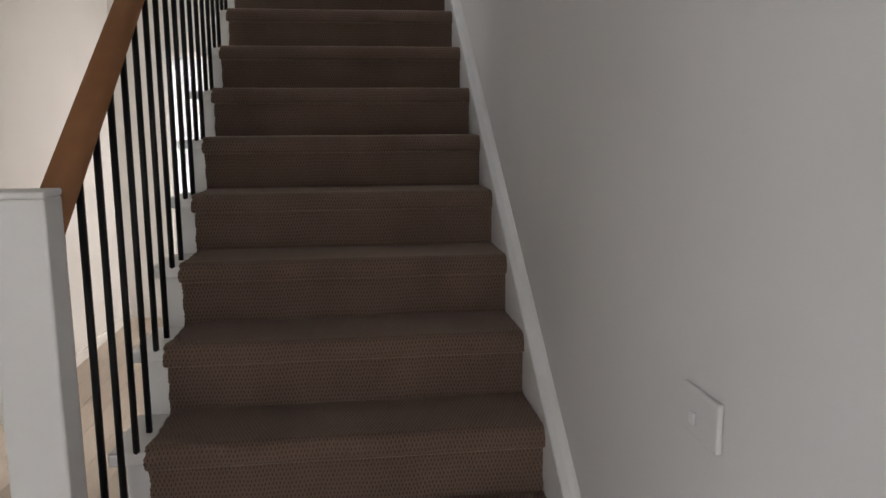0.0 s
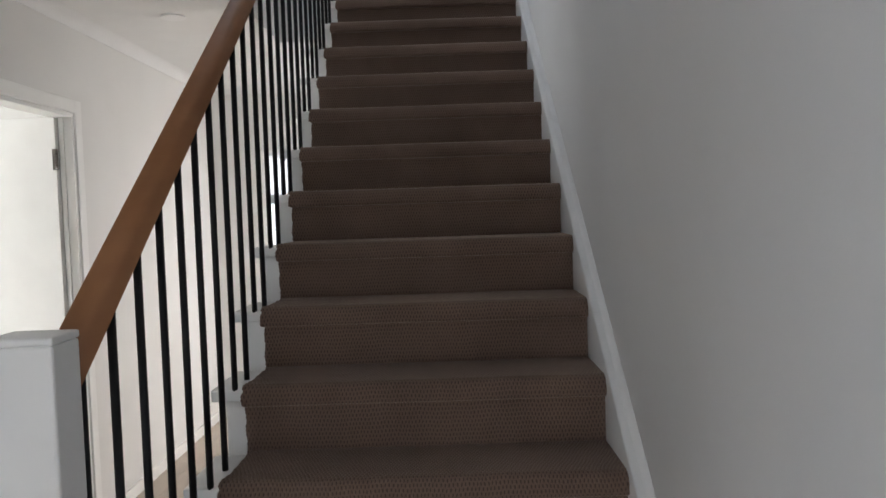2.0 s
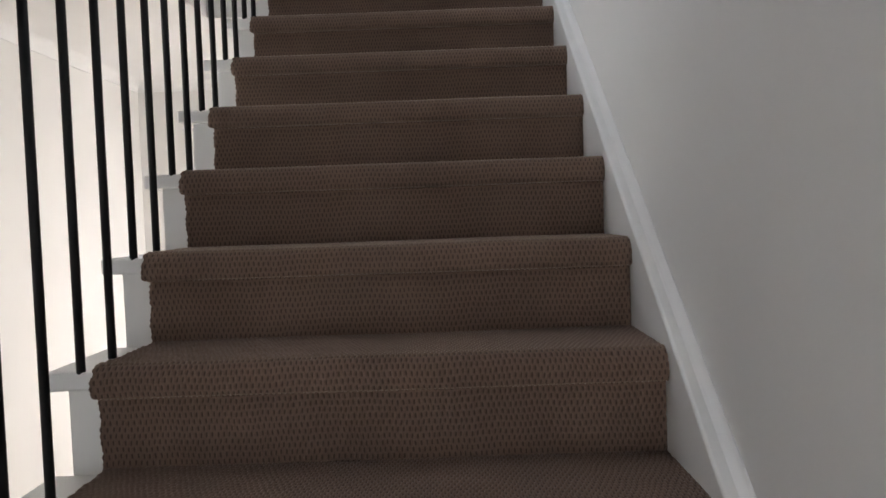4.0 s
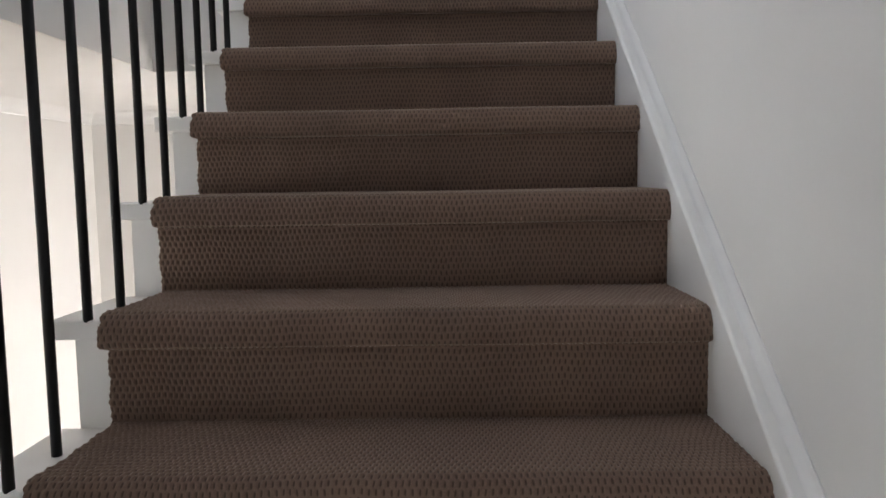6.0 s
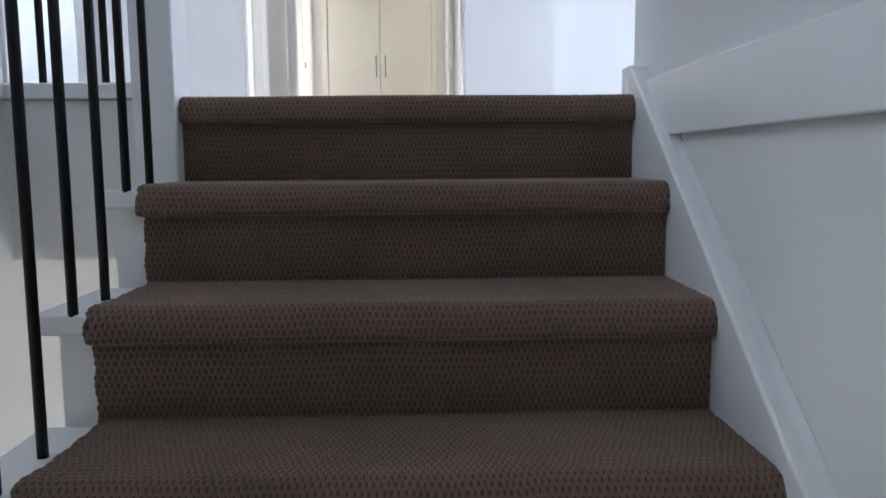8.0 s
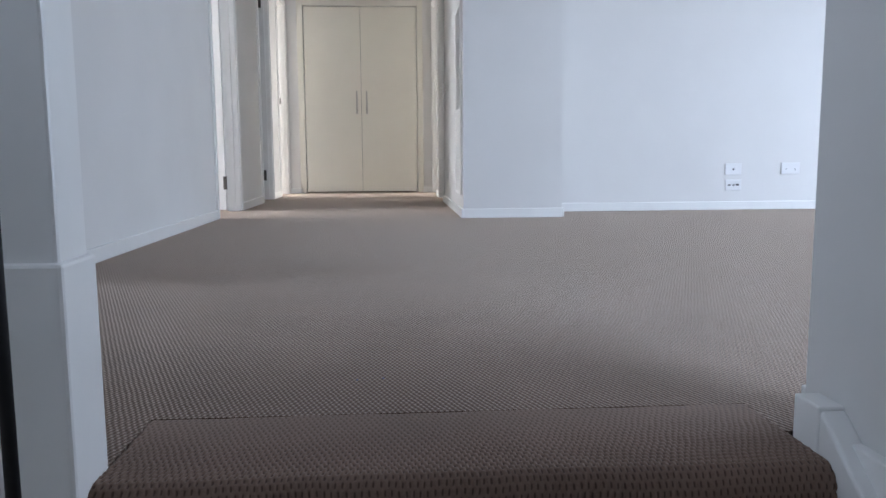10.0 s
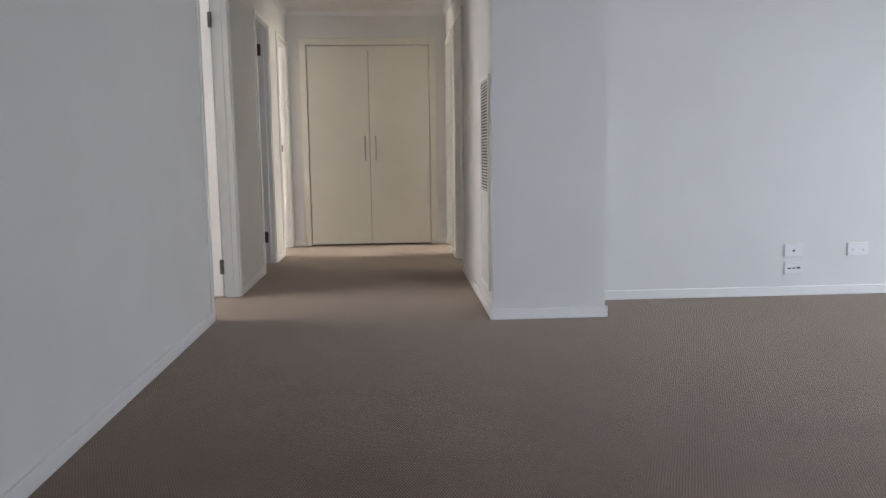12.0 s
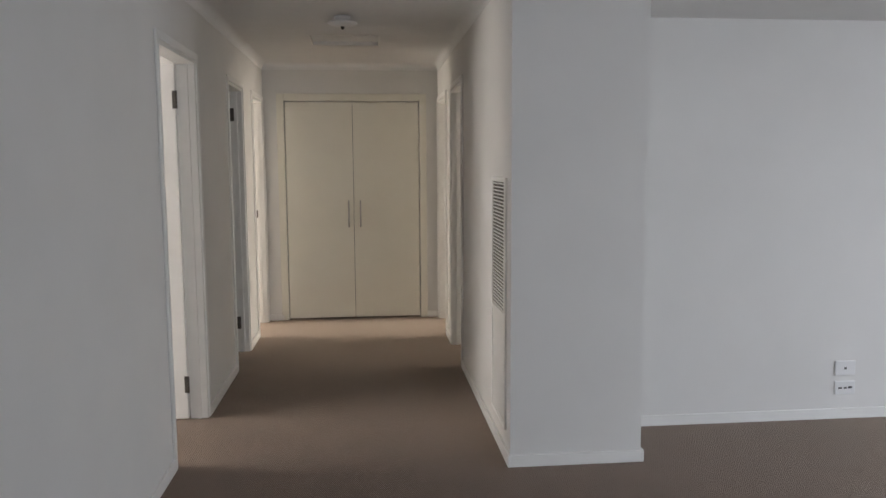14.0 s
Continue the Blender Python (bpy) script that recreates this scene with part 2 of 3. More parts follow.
def wall_x(x0, x1, y0, y1, z0, z1, openings=()):
    """Boxes of a wall that runs along y, with openings (y0, y1, z0, z1)."""
    out, y = [], y0
    for a, b, lo, hi in sorted(openings):
        if a > y:
            out.append((x0, x1, y, a, z0, z1))
        if lo > z0:
            out.append((x0, x1, a, b, z0, lo))
        if hi < z1:
            out.append((x0, x1, a, b, hi, z1))
        y = b
    if y < y1:
        out.append((x0, x1, y, y1, z0, z1))
    return out


def wall_y(y0, y1, x0, x1, z0, z1, openings=()):
    return [(c, d, a, b, e, f) for a, b, c, d, e, f in wall_x(y0, y1, x0, x1, z0, z1, openings)]


def win_open(nm):
    ax, face, mid, lo, hi, wd, _, _ = GLAZED[nm]
    return (mid - wd / 2, mid + wd / 2, lo, hi)


# ---- floors ----
SLAB0 = UP - 0.02
structure("floor_upper", boxes((XL, -0.58, 0.05, YN, SLAB0, UP), (-0.58, XW + 0.1, 0.3, YN, SLAB0, UP), (-0.4835, 0.4835, GOING + 0.0295, 0.3, SLAB0, UP), (-0.58, -0.4835, 0.086, 0.3, SLAB0, UP),
          (0.4835, XW + 0.1, 0.14, 0.3, SLAB0, UP), (XW + 0.1, XO, YO, YN, SLAB0, UP), (XL, XV - 0.005, YO, 0.05, SLAB0, UP),
          (-4.6, XL, 2.6, YR + 2.6, SLAB0, UP), (-3.1, XL, 0.4, 2.5, SLAB0, UP), (XL, XO, YN, YR + 2.6, SLAB0, UP), (XV - 0.005, XW, YO, YB, SLAB0, UP)),
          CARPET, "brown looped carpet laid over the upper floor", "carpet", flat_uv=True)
structure("slab", boxes((-4.7, XV - 0.013, -8.1, YE + 0.1, CEIL_G + 0.02, SLAB0), (XV - 0.013, XW, -8.1, YB - 0.013, CEIL_G + 0.02, SLAB0), (XV - 0.013, XW, 0.05, YE + 0.1, CEIL_G + 0.02, SLAB0),
          (-4.7, XL, YE + 0.1, YR + 2.7, CEIL_G + 0.02, SLAB0), (XL, XO + 0.1, YE + 0.1, YR + 2.7, CEIL_G + 0.02, SLAB0), (XW + 0.1, XO + 0.1, -8.1, YE + 0.1, CEIL_G + 0.3, SLAB0)),
          GROUT, "concrete floor slab between the two storeys", "slab")
structure("ceiling_ground", boxes((-4.6, XV - 0.013, -8.0, YE, CEIL_G, CEIL_G + 0.018), (XV - 0.013, XW, -8.0, YB - 0.013, CEIL_G, CEIL_G + 0.018), (XV - 0.013, XW, 0.05, YE, CEIL_G, CEIL_G + 0.018)),
          CEILING, "flat white plasterboard ceiling of the ground floor", "ceiling")
HX0, HX1, HY0, HY1 = -0.735, -0.202, 6.40, 6.87           # opening of the ceiling hatch
structure("ceiling_upper", boxes((-4.7, XO + 0.1, YO - 0.1, HY0, CEIL_U, CEIL_U + 0.1), (-4.7, XO + 0.1, HY1, YR + 2.7, CEIL_U, CEIL_U + 0.1), (-4.7, HX0, HY0, HY1, CEIL_U, CEIL_U + 0.1),
          (HX1, XO + 0.1, HY0, HY1, CEIL_U, CEIL_U + 0.1), (HX0, HX1, HY0, HY1, CEIL_U + 0.041, CEIL_U + 0.1)), CEILING, "flat white plasterboard ceiling of the upper floor", "ceiling")
structure("floor_base", boxes((-4.7, XO + 0.1, -8.1, YR + 2.7, -0.12, -0.012)), GROUT, "dark floor base under the boards", "floor")

# ---- walls ----
DOORS_L = [(0.90, 1.64), (4.335, 5.12), (6.15, 6.765), (7.285, 7.905)]     # doorways in the left wall of the hall
DOORS_R = [(6.08, 6.79), (7.195, 7.905)]
HEAD = UP + 2.095
structure("wall_stair", boxes(*wall_x(XW, XW + 0.1, -8.0, 0.155, 0, CEIL_U)), WALL, "plain off-white plaster wall beside the stair", "wall")
# the high window is added to let in fill light
structure("wall_left_upper", boxes(*wall_x(XL - 0.1, XL, YO, YR, UP, CEIL_U, [win_open("stairwell_fill")] + [(a, b, UP, HEAD) for a, b in DOORS_L])), WALL, "off-white plaster wall with doorways and an added high window", "wall")
structure("wall_hall_end", boxes(*wall_y(YR, YR + 0.1, XL, XR, UP, CEIL_U, [(-1.092, 0.193, UP, UP + 2.108)])), WALL, "off-white end wall round the built-in cupboard", "wall")
structure("wall_hall_right", boxes(*wall_x(XR, XR + 0.1, YN + 0.1, YR, UP, CEIL_U, [(a, b, UP, HEAD) for a, b in DOORS_R])), WALL, "off-white hall wall with two doorways", "wall")
structure("wall_pier", boxes((XR, 1.044, YP, YN + 0.1, UP, CEIL_U)), WALL, "off-white plaster pier at the mouth of the hall", "wall")
structure("wall_niche", boxes((1.044, XO, YN, YN + 0.1, UP, CEIL_U)), WALL, "off-white back wall of the wide niche", "wall")
structure("wall_bulkhead", boxes((1.044, XO, YP, YN, UP + 2.29, CEIL_U)), WALL, "off-white bulkhead over the wide niche", "wall")
structure("wall_room_outer", boxes(*wall_x(XO, XO + 0.2, YO, YR + 2.6, UP, CEIL_U, [win_open("room"), win_open("bed_three"), win_open("bed_four")])), WALL, "off-white outer wall with windows", "wall")
structure("wall_room_back", boxes(*wall_y(YO - 0.2, YO, XL, XO, UP, CEIL_U, [win_open("back")])), WALL, "off-white back wall with a window", "wall")
structure("wall_bedrooms_outer", boxes(*wall_x(-4.8, -4.6, 2.6, YR + 2.6, UP, CEIL_U, [win_open("bed_one"), win_open("bed_two")])), WALL, "off-white outer wall of the bedrooms", "wall")
structure("wall_partition_one", boxes((-4.6, XL - 0.1, 2.5, 2.6, UP, CEIL_U), (-3.1, XL - 0.1, 0.3, 0.4, UP, CEIL_U), *wall_x(-3.25, -3.1, 0.3, 2.5, UP, CEIL_U, [win_open("nook_fill")])), WALL, "off-white bedroom wall", "wall")
structure("wall_partition_two", boxes((-4.6, XL - 0.1, 5.75, 5.85, UP, CEIL_U), (-2.6, XL - 0.1, 6.95, 7.05, UP, CEIL_U), (-2.7, -2.6, 5.85, 7.05, UP, CEIL_U)), WALL, "off-white walls of the small closet", "wall")
structure("wall_partition_three", boxes((XR + 0.1, XO, 6.9, 7.0, UP, CEIL_U)), WALL, "off-white partition between two rooms", "wall")
structure("wall_far_back", boxes((-4.7, XO + 0.1, YR + 2.6, YR + 2.7, UP, CEIL_U), (-0.3 + XR + 0.1, XR + 0.2, YR + 0.1, YR + 2.6, UP, CEIL_U), (XL - 0.1, XL, YR + 0.1, YR + 2.6, UP, CEIL_U)), WALL, "off-white outer wall behind the hall", "wall")
DOOR_G = (-1.50, -0.72)
# the wide opening from y -7.2 is added to pass fill light
structure("wall_left_ground", boxes(*wall_x(XG - 0.1, XG, -8.0, YE, 0, CEIL_G, [(-7.2, -4.7, 0, 2.3), (*DOOR_G, 0, 2.06)])), WALL, "off-white ground floor wall with an open doorway", "wall")
structure("wall_end_ground", boxes(*wall_y(YE, YE + 0.15, -4.6, XW, 0, CEIL_G, [win_open("garden")])), WALL, "off-white end wall of the ground floor with a tall window", "wall")
# closing wall; its window is added for fill light only
structure("wall_pantry", boxes(*wall_x(XW, XW + 0.1, 0.155, YE, 0, CEIL_G, [win_open("pantry_fill")])), WALL, "off-white wall with an added window under the stair", "wall")
# Added room: lamp-lit white walls stand for the brightness behind the garden window.
structure("wall_added_room", boxes((-4.6, XW, 4.6, 4.7, 0, CEIL_G), (XW, XW + 0.1, YE, 4.7, 0, CEIL_G)), WALL, "off-white walls of the added bright room behind the garden window", "wall")
structure("wall_ground_outer", boxes((-4.8, -4.6, 4.7, YR + 2.7, 0, UP), (-4.6, XO + 0.2, YR + 2.6, YR + 2.7, 0, UP), (XO, XO + 0.2, -8.2, YR + 2.6, 0, UP), (XW + 0.1, XO, -8.2, -8.0, 0, UP)), WALL, "pale rendered outer wall of the ground floor", "wall")
structure("wall_entry", boxes(*wall_y(-8.2, -8.0, -4.6, XW + 0.1, 0, CEIL_G, [win_open("entry")])), WALL, "off-white entry wall with a glazed opening", "wall")
structure("wall_study_outer", boxes(*wall_x(-4.8, -4.6, -8.2, 4.7, 0, CEIL_G, [win_open("living_fill"), win_open("study"), win_open("added_room")])), WALL, "off-white outer wall of the study", "wall")
structure("wall_study_side", boxes((-4.6, XG - 0.1, -0.28, -0.18, 0, CEIL_G), (-4.6, XG - 0.1, -4.1, -4.0, 0, CEIL_G)), WALL, "off-white side walls of the study", "wall")

# edges of the stair void
structure("fascia", boxes((XV - 0.012, XV, YB, 0.048, CEIL_G - 0.004, UP - 0.004), (XV - 0.012, -0.575, 0.036, 0.048, CEIL_G - 0.004, UP - 0.004), (XV - 0.012, XW, YB - 0.012, YB, CEIL_G - 0.004, UP - 0.004)),
          WALL, "white plaster edge of the upper floor round the stair void", "wall")
structure("trim_band", boxes((XW - 0.018, XW, -3.2, 0.012, UP - 0.091, UP + 0.03), bevel=0.003), GLOSS, "white timber band along the stair wall at floor level", "trim")

# ground under the house and open air
structure("ground", boxes((-400, 400, -400, 400, -0.4, -0.2)), material("lawn", (0.07, 0.1, 0.04), 0.95, mottle=0.3, scale=0.8), "green lawn round the house", "ground")

# ---- staircase ----
stair = thing("staircase", "straight staircase with brown looped carpet and white painted sides", "staircase", kind="structure")


def step_mesh(seed, top=False):
    """One carpeted riser, rolled nosing and tread, from its nosing's front, with every loop of the pile raised."""
    prof = np.array([(0.022, -0.196), (0.022, -0.0545), (0.009, -0.0545), (0.003, -0.0525), (0.0, -0.046), (0.0, -0.036), (0.002, -0.024), (0.007, -0.013), (0.0155, -0.004), (0.028, 0.0), (GOING + 0.03, 0.0)])
    arc = np.concatenate(([0.0], np.cumsum(np.hypot(*np.diff(prof, axis=0).T))))
    front, back = arc[2], arc[-2]                              # the rolled nosing lies between these
    du, dv = LOOP_W / 4, LOOP_H / 8
    nu, nv = int(2 * HALF / du), int(arc[-1] / dv)
    u = (np.arange(nu + 1) - nu / 2) * (2 * HALF / nu)
    v = np.arange(nv + 1) * dv
    pu, pv = np.arange(nu + 1) * LOOP_W / 4, v                  # the weave's own lengths
    U, V = np.meshgrid(u, v, indexing="ij")
    PU, PV = np.meshgrid(pu, pv, indexing="ij")
    ph = np.random.RandomState(seed).uniform(0, 6.28, 10)
    du_w = 0.0011 * np.sin(41 * U + 23 * V + ph[0]) + 0.0009 * np.sin(97 * V + 13 * U + ph[1]) + 0.0006 * np.sin(171 * U - 120 * V + ph[2])
    dv_w = 0.0016 * np.sin(19 * U + ph[3]) + 0.0009 * np.sin(67 * U + 31 * V + ph[4]) + 0.0005 * np.sin(203 * U + ph[5])
    at = np.clip(V + dv_w, 0, arc[-1])
    Y, Z = np.interp(at, arc, prof[:, 0]), np.interp(at, arc, prof[:, 1])
    near = 0.008
    ty = np.interp(np.clip(at + near, 0, arc[-1]), arc, prof[:, 0]) - np.interp(np.clip(at - near, 0, arc[-1]), arc, prof[:, 0])
    tz = np.interp(np.clip(at + near, 0, arc[-1]), arc, prof[:, 1]) - np.interp(np.clip(at - near, 0, arc[-1]), arc, prof[:, 1])
    ln = np.maximum(np.hypot(ty, tz), 1e-5)
    ny, nz = -tz / ln, ty / ln                                 # outward: to the front on the riser, up on the tread
    wave = np.cos(2 * math.pi * PU / LOOP_W) * np.sin(1.5 * np.cos(2 * math.pi * PV / LOOP_H))
    pit = np.clip((wave - 0.2) / 0.7, 0, 1)
    h = 0.0016 - 0.0013 * wave - 0.0013 * pit
    h += 0.0007 * np.sin(9 * U + ph[6]) * np.sin(7 * V + ph[7])  # slack in the laid carpet
    h += np.random.RandomState(seed + 9).normal(0, 0.00022, h.shape)
    if top:                                                    # the pile lies flatter where the stair runs into the landing
        h *= np.clip((arc[-1] - at) / 0.235, 0, 1)
    rim = np.minimum(np.arange(nu + 1), nu - np.arange(nu + 1))[:, None]
    h = np.where(rim == 0, -0.0045, np.where(rim == 1, h - 0.0012, h))
    nose = np.clip((at - front + 0.004) / 0.008, 0, 1) * np.clip((back + 0.06 - at) / 0.06, 0, 1)
    riser = np.clip((front + 0.004 - at) / 0.008, 0, 1)
    out = np.where(U < 0, 0.012 * nose + 0.006 * riser, 0.0045)
    X = U + du_w + np.sign(U) * out * np.clip(np.abs(U) / HALF, 0, 1) ** 6
    X += np.sign(U) * (rim < 4) * (0.0009 * np.cos(2 * math.pi * PV * 2 / LOOP_H) + 0.0009 * np.sin(310 * V + ph[8]) * np.sin(53 * V + ph[9]))
    co = np.stack((X, Y + ny * h, Z + nz * h), axis=-1).reshape(-1, 3)
    i, j = np.meshgrid(np.arange(nu), np.arange(nv), indexing="ij")
    q = (i * (nv + 1) + j).ravel()
    quads = np.stack((q, q + nv + 1, q + nv + 2, q + 1), axis=-1)
    me = bpy.data.meshes.new("carpet_step")
    me.from_pydata(co.tolist(), [], quads.tolist())
    uv = me.uv_layers.new(name="UVMap")
    uv.data.foreach_set("uv", np.stack((PU, PV), axis=-1).reshape(-1, 2)[quads.ravel()].ravel())
    me.polygons.foreach_set("use_smooth", np.ones(len(quads), bool))
    ends = np.empty(2 * len(me.edges), np.int32)
    me.edges.foreach_get("vertices", ends)
    row_of = ends.reshape(-1, 2) % (nv + 1)
    folds = [int(round(a / dv)) for a in arc[1:4]]             # the carpet folds sharply under the nosing
    me.edges.foreach_set("use_edge_sharp", (row_of[:, 0] == row_of[:, 1]) & np.isin(row_of[:, 0], folds))
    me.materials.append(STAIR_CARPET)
    return me


steps = [step_mesh(3), step_mesh(8)]
top_step = step_mesh(5, True)
end_bm = boxes((-0.575, -0.489, 0.004, GOING + 0.02, -0.04, -0.008), bevel=0.004)
tread_end = mesh_of("tread_end", end_bm, GLOSS)
for n in range(1, COUNT + 1):
    y, z = (n - COUNT) * GOING, n * RISE
    ob = new("carpet_step", steps[n % 2] if n < COUNT else top_step)
    ob.parent, ob.location = stair, (0, y, z)
    if 3 <= n < COUNT:
        te = new("tread_end", tread_end)
        te.parent, te.location = stair, (0, y, z)
bm = bmesh.new()
for n in range(1, COUNT):
    y, z = (n - COUNT) * GOING, n * RISE
    box(bm, -0.54, -0.484, y + 0.024, y + GOING + 0.0235, max(0, z - 0.42), z - 0.0405)
part("stringer_open", bm, GLOSS, stair, "white painted cut stringer")
# closed stringer against the wall: its top runs just above the nosings
k = RISE / GOING
bm = bmesh.new()
y0, y1 = -COUNT * GOING + 0.12, 0.053
side = [Vector((0, y0, max(0.0, UP + k * y0 + 0.026 - 0.5))), Vector((0, y1, UP - 0.4)), Vector((0, y1, UP + k * y1 + 0.024)), Vector((0, y0, UP + k * y0 + 0.024))]
sweep(bm, side, (0.4837, 0, 0), (XW, 0, 0))
soften(bm, 0.006, 3)
part("stringer_wall", bm, GLOSS, stair, "white painted closed stringer with a flat top")
bm = bmesh.new()
by = -0.158
bead = [Vector((x, 0, z)) for x, z in ((0, -0.006), (-0.021, -0.006), (-0.021, -0.0012), (-0.014, 0.0012), (-0.007, 0.005), (-0.002, 0.011), (0, 0.016))]
sweep(bm, bead, (XW, y0, UP + k * y0 + 0.024), (XW, by, UP + k * by + 0.024))
for f in bm.faces:
    f.smooth = len(f.verts) == 4
part("bead", bm, GLOSS, stair, "narrow white fillet between stringer and wall")
bm = boxes((0.4837, XW, 0.0535, 0.118, UP - 0.3, UP + 0.066), bevel=0.003)
part("stringer_end", bm, GLOSS, stair, "white skirting block at the stair head")
part("soffit", boxes((-0.482, XW - 0.002, -0.2, 0.02, UP - 0.4, UP - 0.19)), WALL, stair)

# ---- stair balustrade ----
bal = thing("balustrade", "stair balustrade, stained timber rail on black steel rods", "balustrade")
XB = -0.511
SLOPE = math.atan(k)


def newel(name, x0, x1, y0, y1, z0, z1, parent):
    bm = bmesh.new()
    box(bm, x0, x1, y0, y1, z0, z1)
    soften(bm, 0.005, 2)
    return part(name, bm, GLOSS, parent, "white painted square newel post")


newel("newel_post", -0.582, -0.484, -3.358, -3.276, 0, UP - 1.519, bal)
part("post_cap", boxes((-0.5828, -0.4832, -3.3588, -3.2752, UP - 1.5195, UP - 1.507), bevel=0.004), GLOSS, bal, "thin white post cap")
newel("newel_post", -0.571, -0.481, -0.02, 0.085, UP - 0.4, UP + 0.29, bal)
newel("newel_shaft", -0.562, -0.488, -0.011, 0.076, UP + 0.285, UP + 1.12, bal)
for n in range(2, COUNT):
    y, z = (n - COUNT) * GOING, n * RISE
    for dy in (0.012, 0.1335):
        yy = y + dy
        if n == 2 and dy < 0.1:
            continue
        bm = bmesh.new()
        rod(bm, (0, 0, z - 0.02), (0, 0, UP + k * yy + 0.86), 0.0079, 12)
        b = part("baluster", bm, BLACK, bal)
        b.location = (XB, yy, 0)
# rail: rounded section swept along the slope
bm = bmesh.new()
sec = []
for a in range(20):
    th = 2 * math.pi * a / 20
    cx, cz = math.cos(th), math.sin(th)
    sec.append(Vector((math.copysign(abs(cx) ** 0.55, cx) * 0.0265, 0, math.copysign(abs(cz) ** 0.55, cz) * 0.039)))
ra, rb = -3.276, -0.012
sweep(bm, sec, (0, ra, 0), (0, rb, (rb - ra) * k))
for f in bm.faces:
    f.smooth = len(f.verts) == 4
rail = part("handrail", bm, RAIL, bal, "reddish brown stained timber handrail")
rail.location = (XB - 0.004, 0, UP + k * ra + 0.880)

# ---- upper balustrade round the void ----
ub = thing("landing_balustrade", "upper balustrade of black steel rods on a white edge board", "balustrade")
part("edge_board", boxes((XV - 0.02, -0.576, 0.026, 0.075, UP - 0.002, UP + 0.032), bevel=0.004), GLOSS, ub, "white painted edge board")
part("edge_board", boxes((XV - 0.05, XV + 0.01, YB, 0.024, UP - 0.002, UP + 0.032), bevel=0.004), GLOSS, ub, "white painted edge board")
part("handrail", boxes((XV - 0.05, -0.57, 0.02, 0.08, UP + 0.98, UP + 1.03), bevel=0.012), RAIL, ub)
part("handrail", boxes((XV - 0.05, XV + 0.01, YB, 0.018, UP + 0.98, UP + 1.03), bevel=0.012), RAIL, ub)
rod_bm = bmesh.new()
rod(rod_bm, (0, 0, UP + 0.03), (0, 0, UP + 0.985), 0.0079, 12)
rod_me = mesh_of("baluster", rod_bm, BLACK)
spots = [(-0.647, 0.05), (-0.78, 0.05)] + [(XV - 0.02, -0.08 - 0.13 * i) for i in range(24)]
for x, y in spots:
    b = new("baluster", rod_me)
    b.parent, b.location = ub, (x, y, 0)

# ---- skirting, architraves and doors upstairs ----
SK, ST = 0.062, 0.014


def skirting(dims, where):
    structure("baseboard", boxes(*dims, bevel=0.003), GLOSS, "low white painted skirting along " + where, "skirting")


def runs(y0, y1, gaps):
    out, y = [], y0
    for a, b in gaps:
        out.append((y, a))
        y = b
    out.append((y, y1))
    return out


AW = 0.045
for a, b in runs(YO, YR, [(p - AW, q + AW) for p, q in DOORS_L]):
    skirting([(XL, XL + ST, a, b, UP, UP + SK)], "the hall wall")
for a, b in runs(YP - ST, YR, [(p - AW, q + AW) for p, q in DOORS_R]):
    skirting([(XR - ST, XR, a, b, UP, UP + SK)], "the hall wall")
skirting([(XR, 1.044, YP - ST, YP, UP, UP + SK), (1.044, 1.044 + ST, YP - ST, YN - ST, UP, UP + SK)], "the pier")
skirting([(1.044, XO, YN - ST, YN, UP, UP + SK)], "the niche wall")
skirting([(XW + 0.1, XW + 0.1 + ST, YO, 0.155, UP, UP + SK), (XW, XW + 0.1 + ST, 0.155, 0.169, UP, UP + SK)], "the stair wall")
for x0, x1 in ((XL + ST, -1.133), (0.256, XR - ST)):
    skirting([(x0, x1, YR - ST, YR, UP, UP + SK)], "the end wall")


def door_frame(name, wall_face, side, y0, y1, z0, head, depth=0.1, aw=AW):
    """Jambs and architraves of an opening in a wall along y; side is +1 where the hall lies towards +x of the face."""
    fr = thing(name, "white painted door frame with plain architraves", "door frame", kind="structure")
    s = side
    f0, f1 = sorted((wall_face, wall_face + s * 0.014))
    for a, b in ((y0 - aw, y0 - 0.004), (y1 + 0.004, y1 + aw)):
        part("architrave", boxes((f0, f1, a, b, z0, head + aw), bevel=0.004), GLOSS, fr)
    part("architrave", boxes((f0, f1, y0 - 0.004, y1 + 0.004, head + 0.004, head + aw), bevel=0.004), GLOSS, fr)
    d0, d1 = sorted((wall_face + s * 0.004, wall_face - s * depth))
    for a, b in ((y0 - 0.003, y0 + 0.016), (y1 - 0.016, y1 + 0.003)):
        part("jamb", boxes((d0, d1, a, b, z0, head), bevel=0.002), GLOSS, fr)
    part("jamb", boxes((d0, d1, y0 + 0.016, y1 - 0.016, head - 0.016, head + 0.003), bevel=0.002), GLOSS, fr)
    m0, m1 = sorted((wall_face - s * 0.035, wall_face - s * 0.055))
    for a, b in ((y0 + 0.016, y0 + 0.026), (y1 - 0.026, y1 - 0.016)):
        part("door_stop", boxes((m0, m1, a, b, z0, head - 0.016)), GLOSS, fr)
    return fr


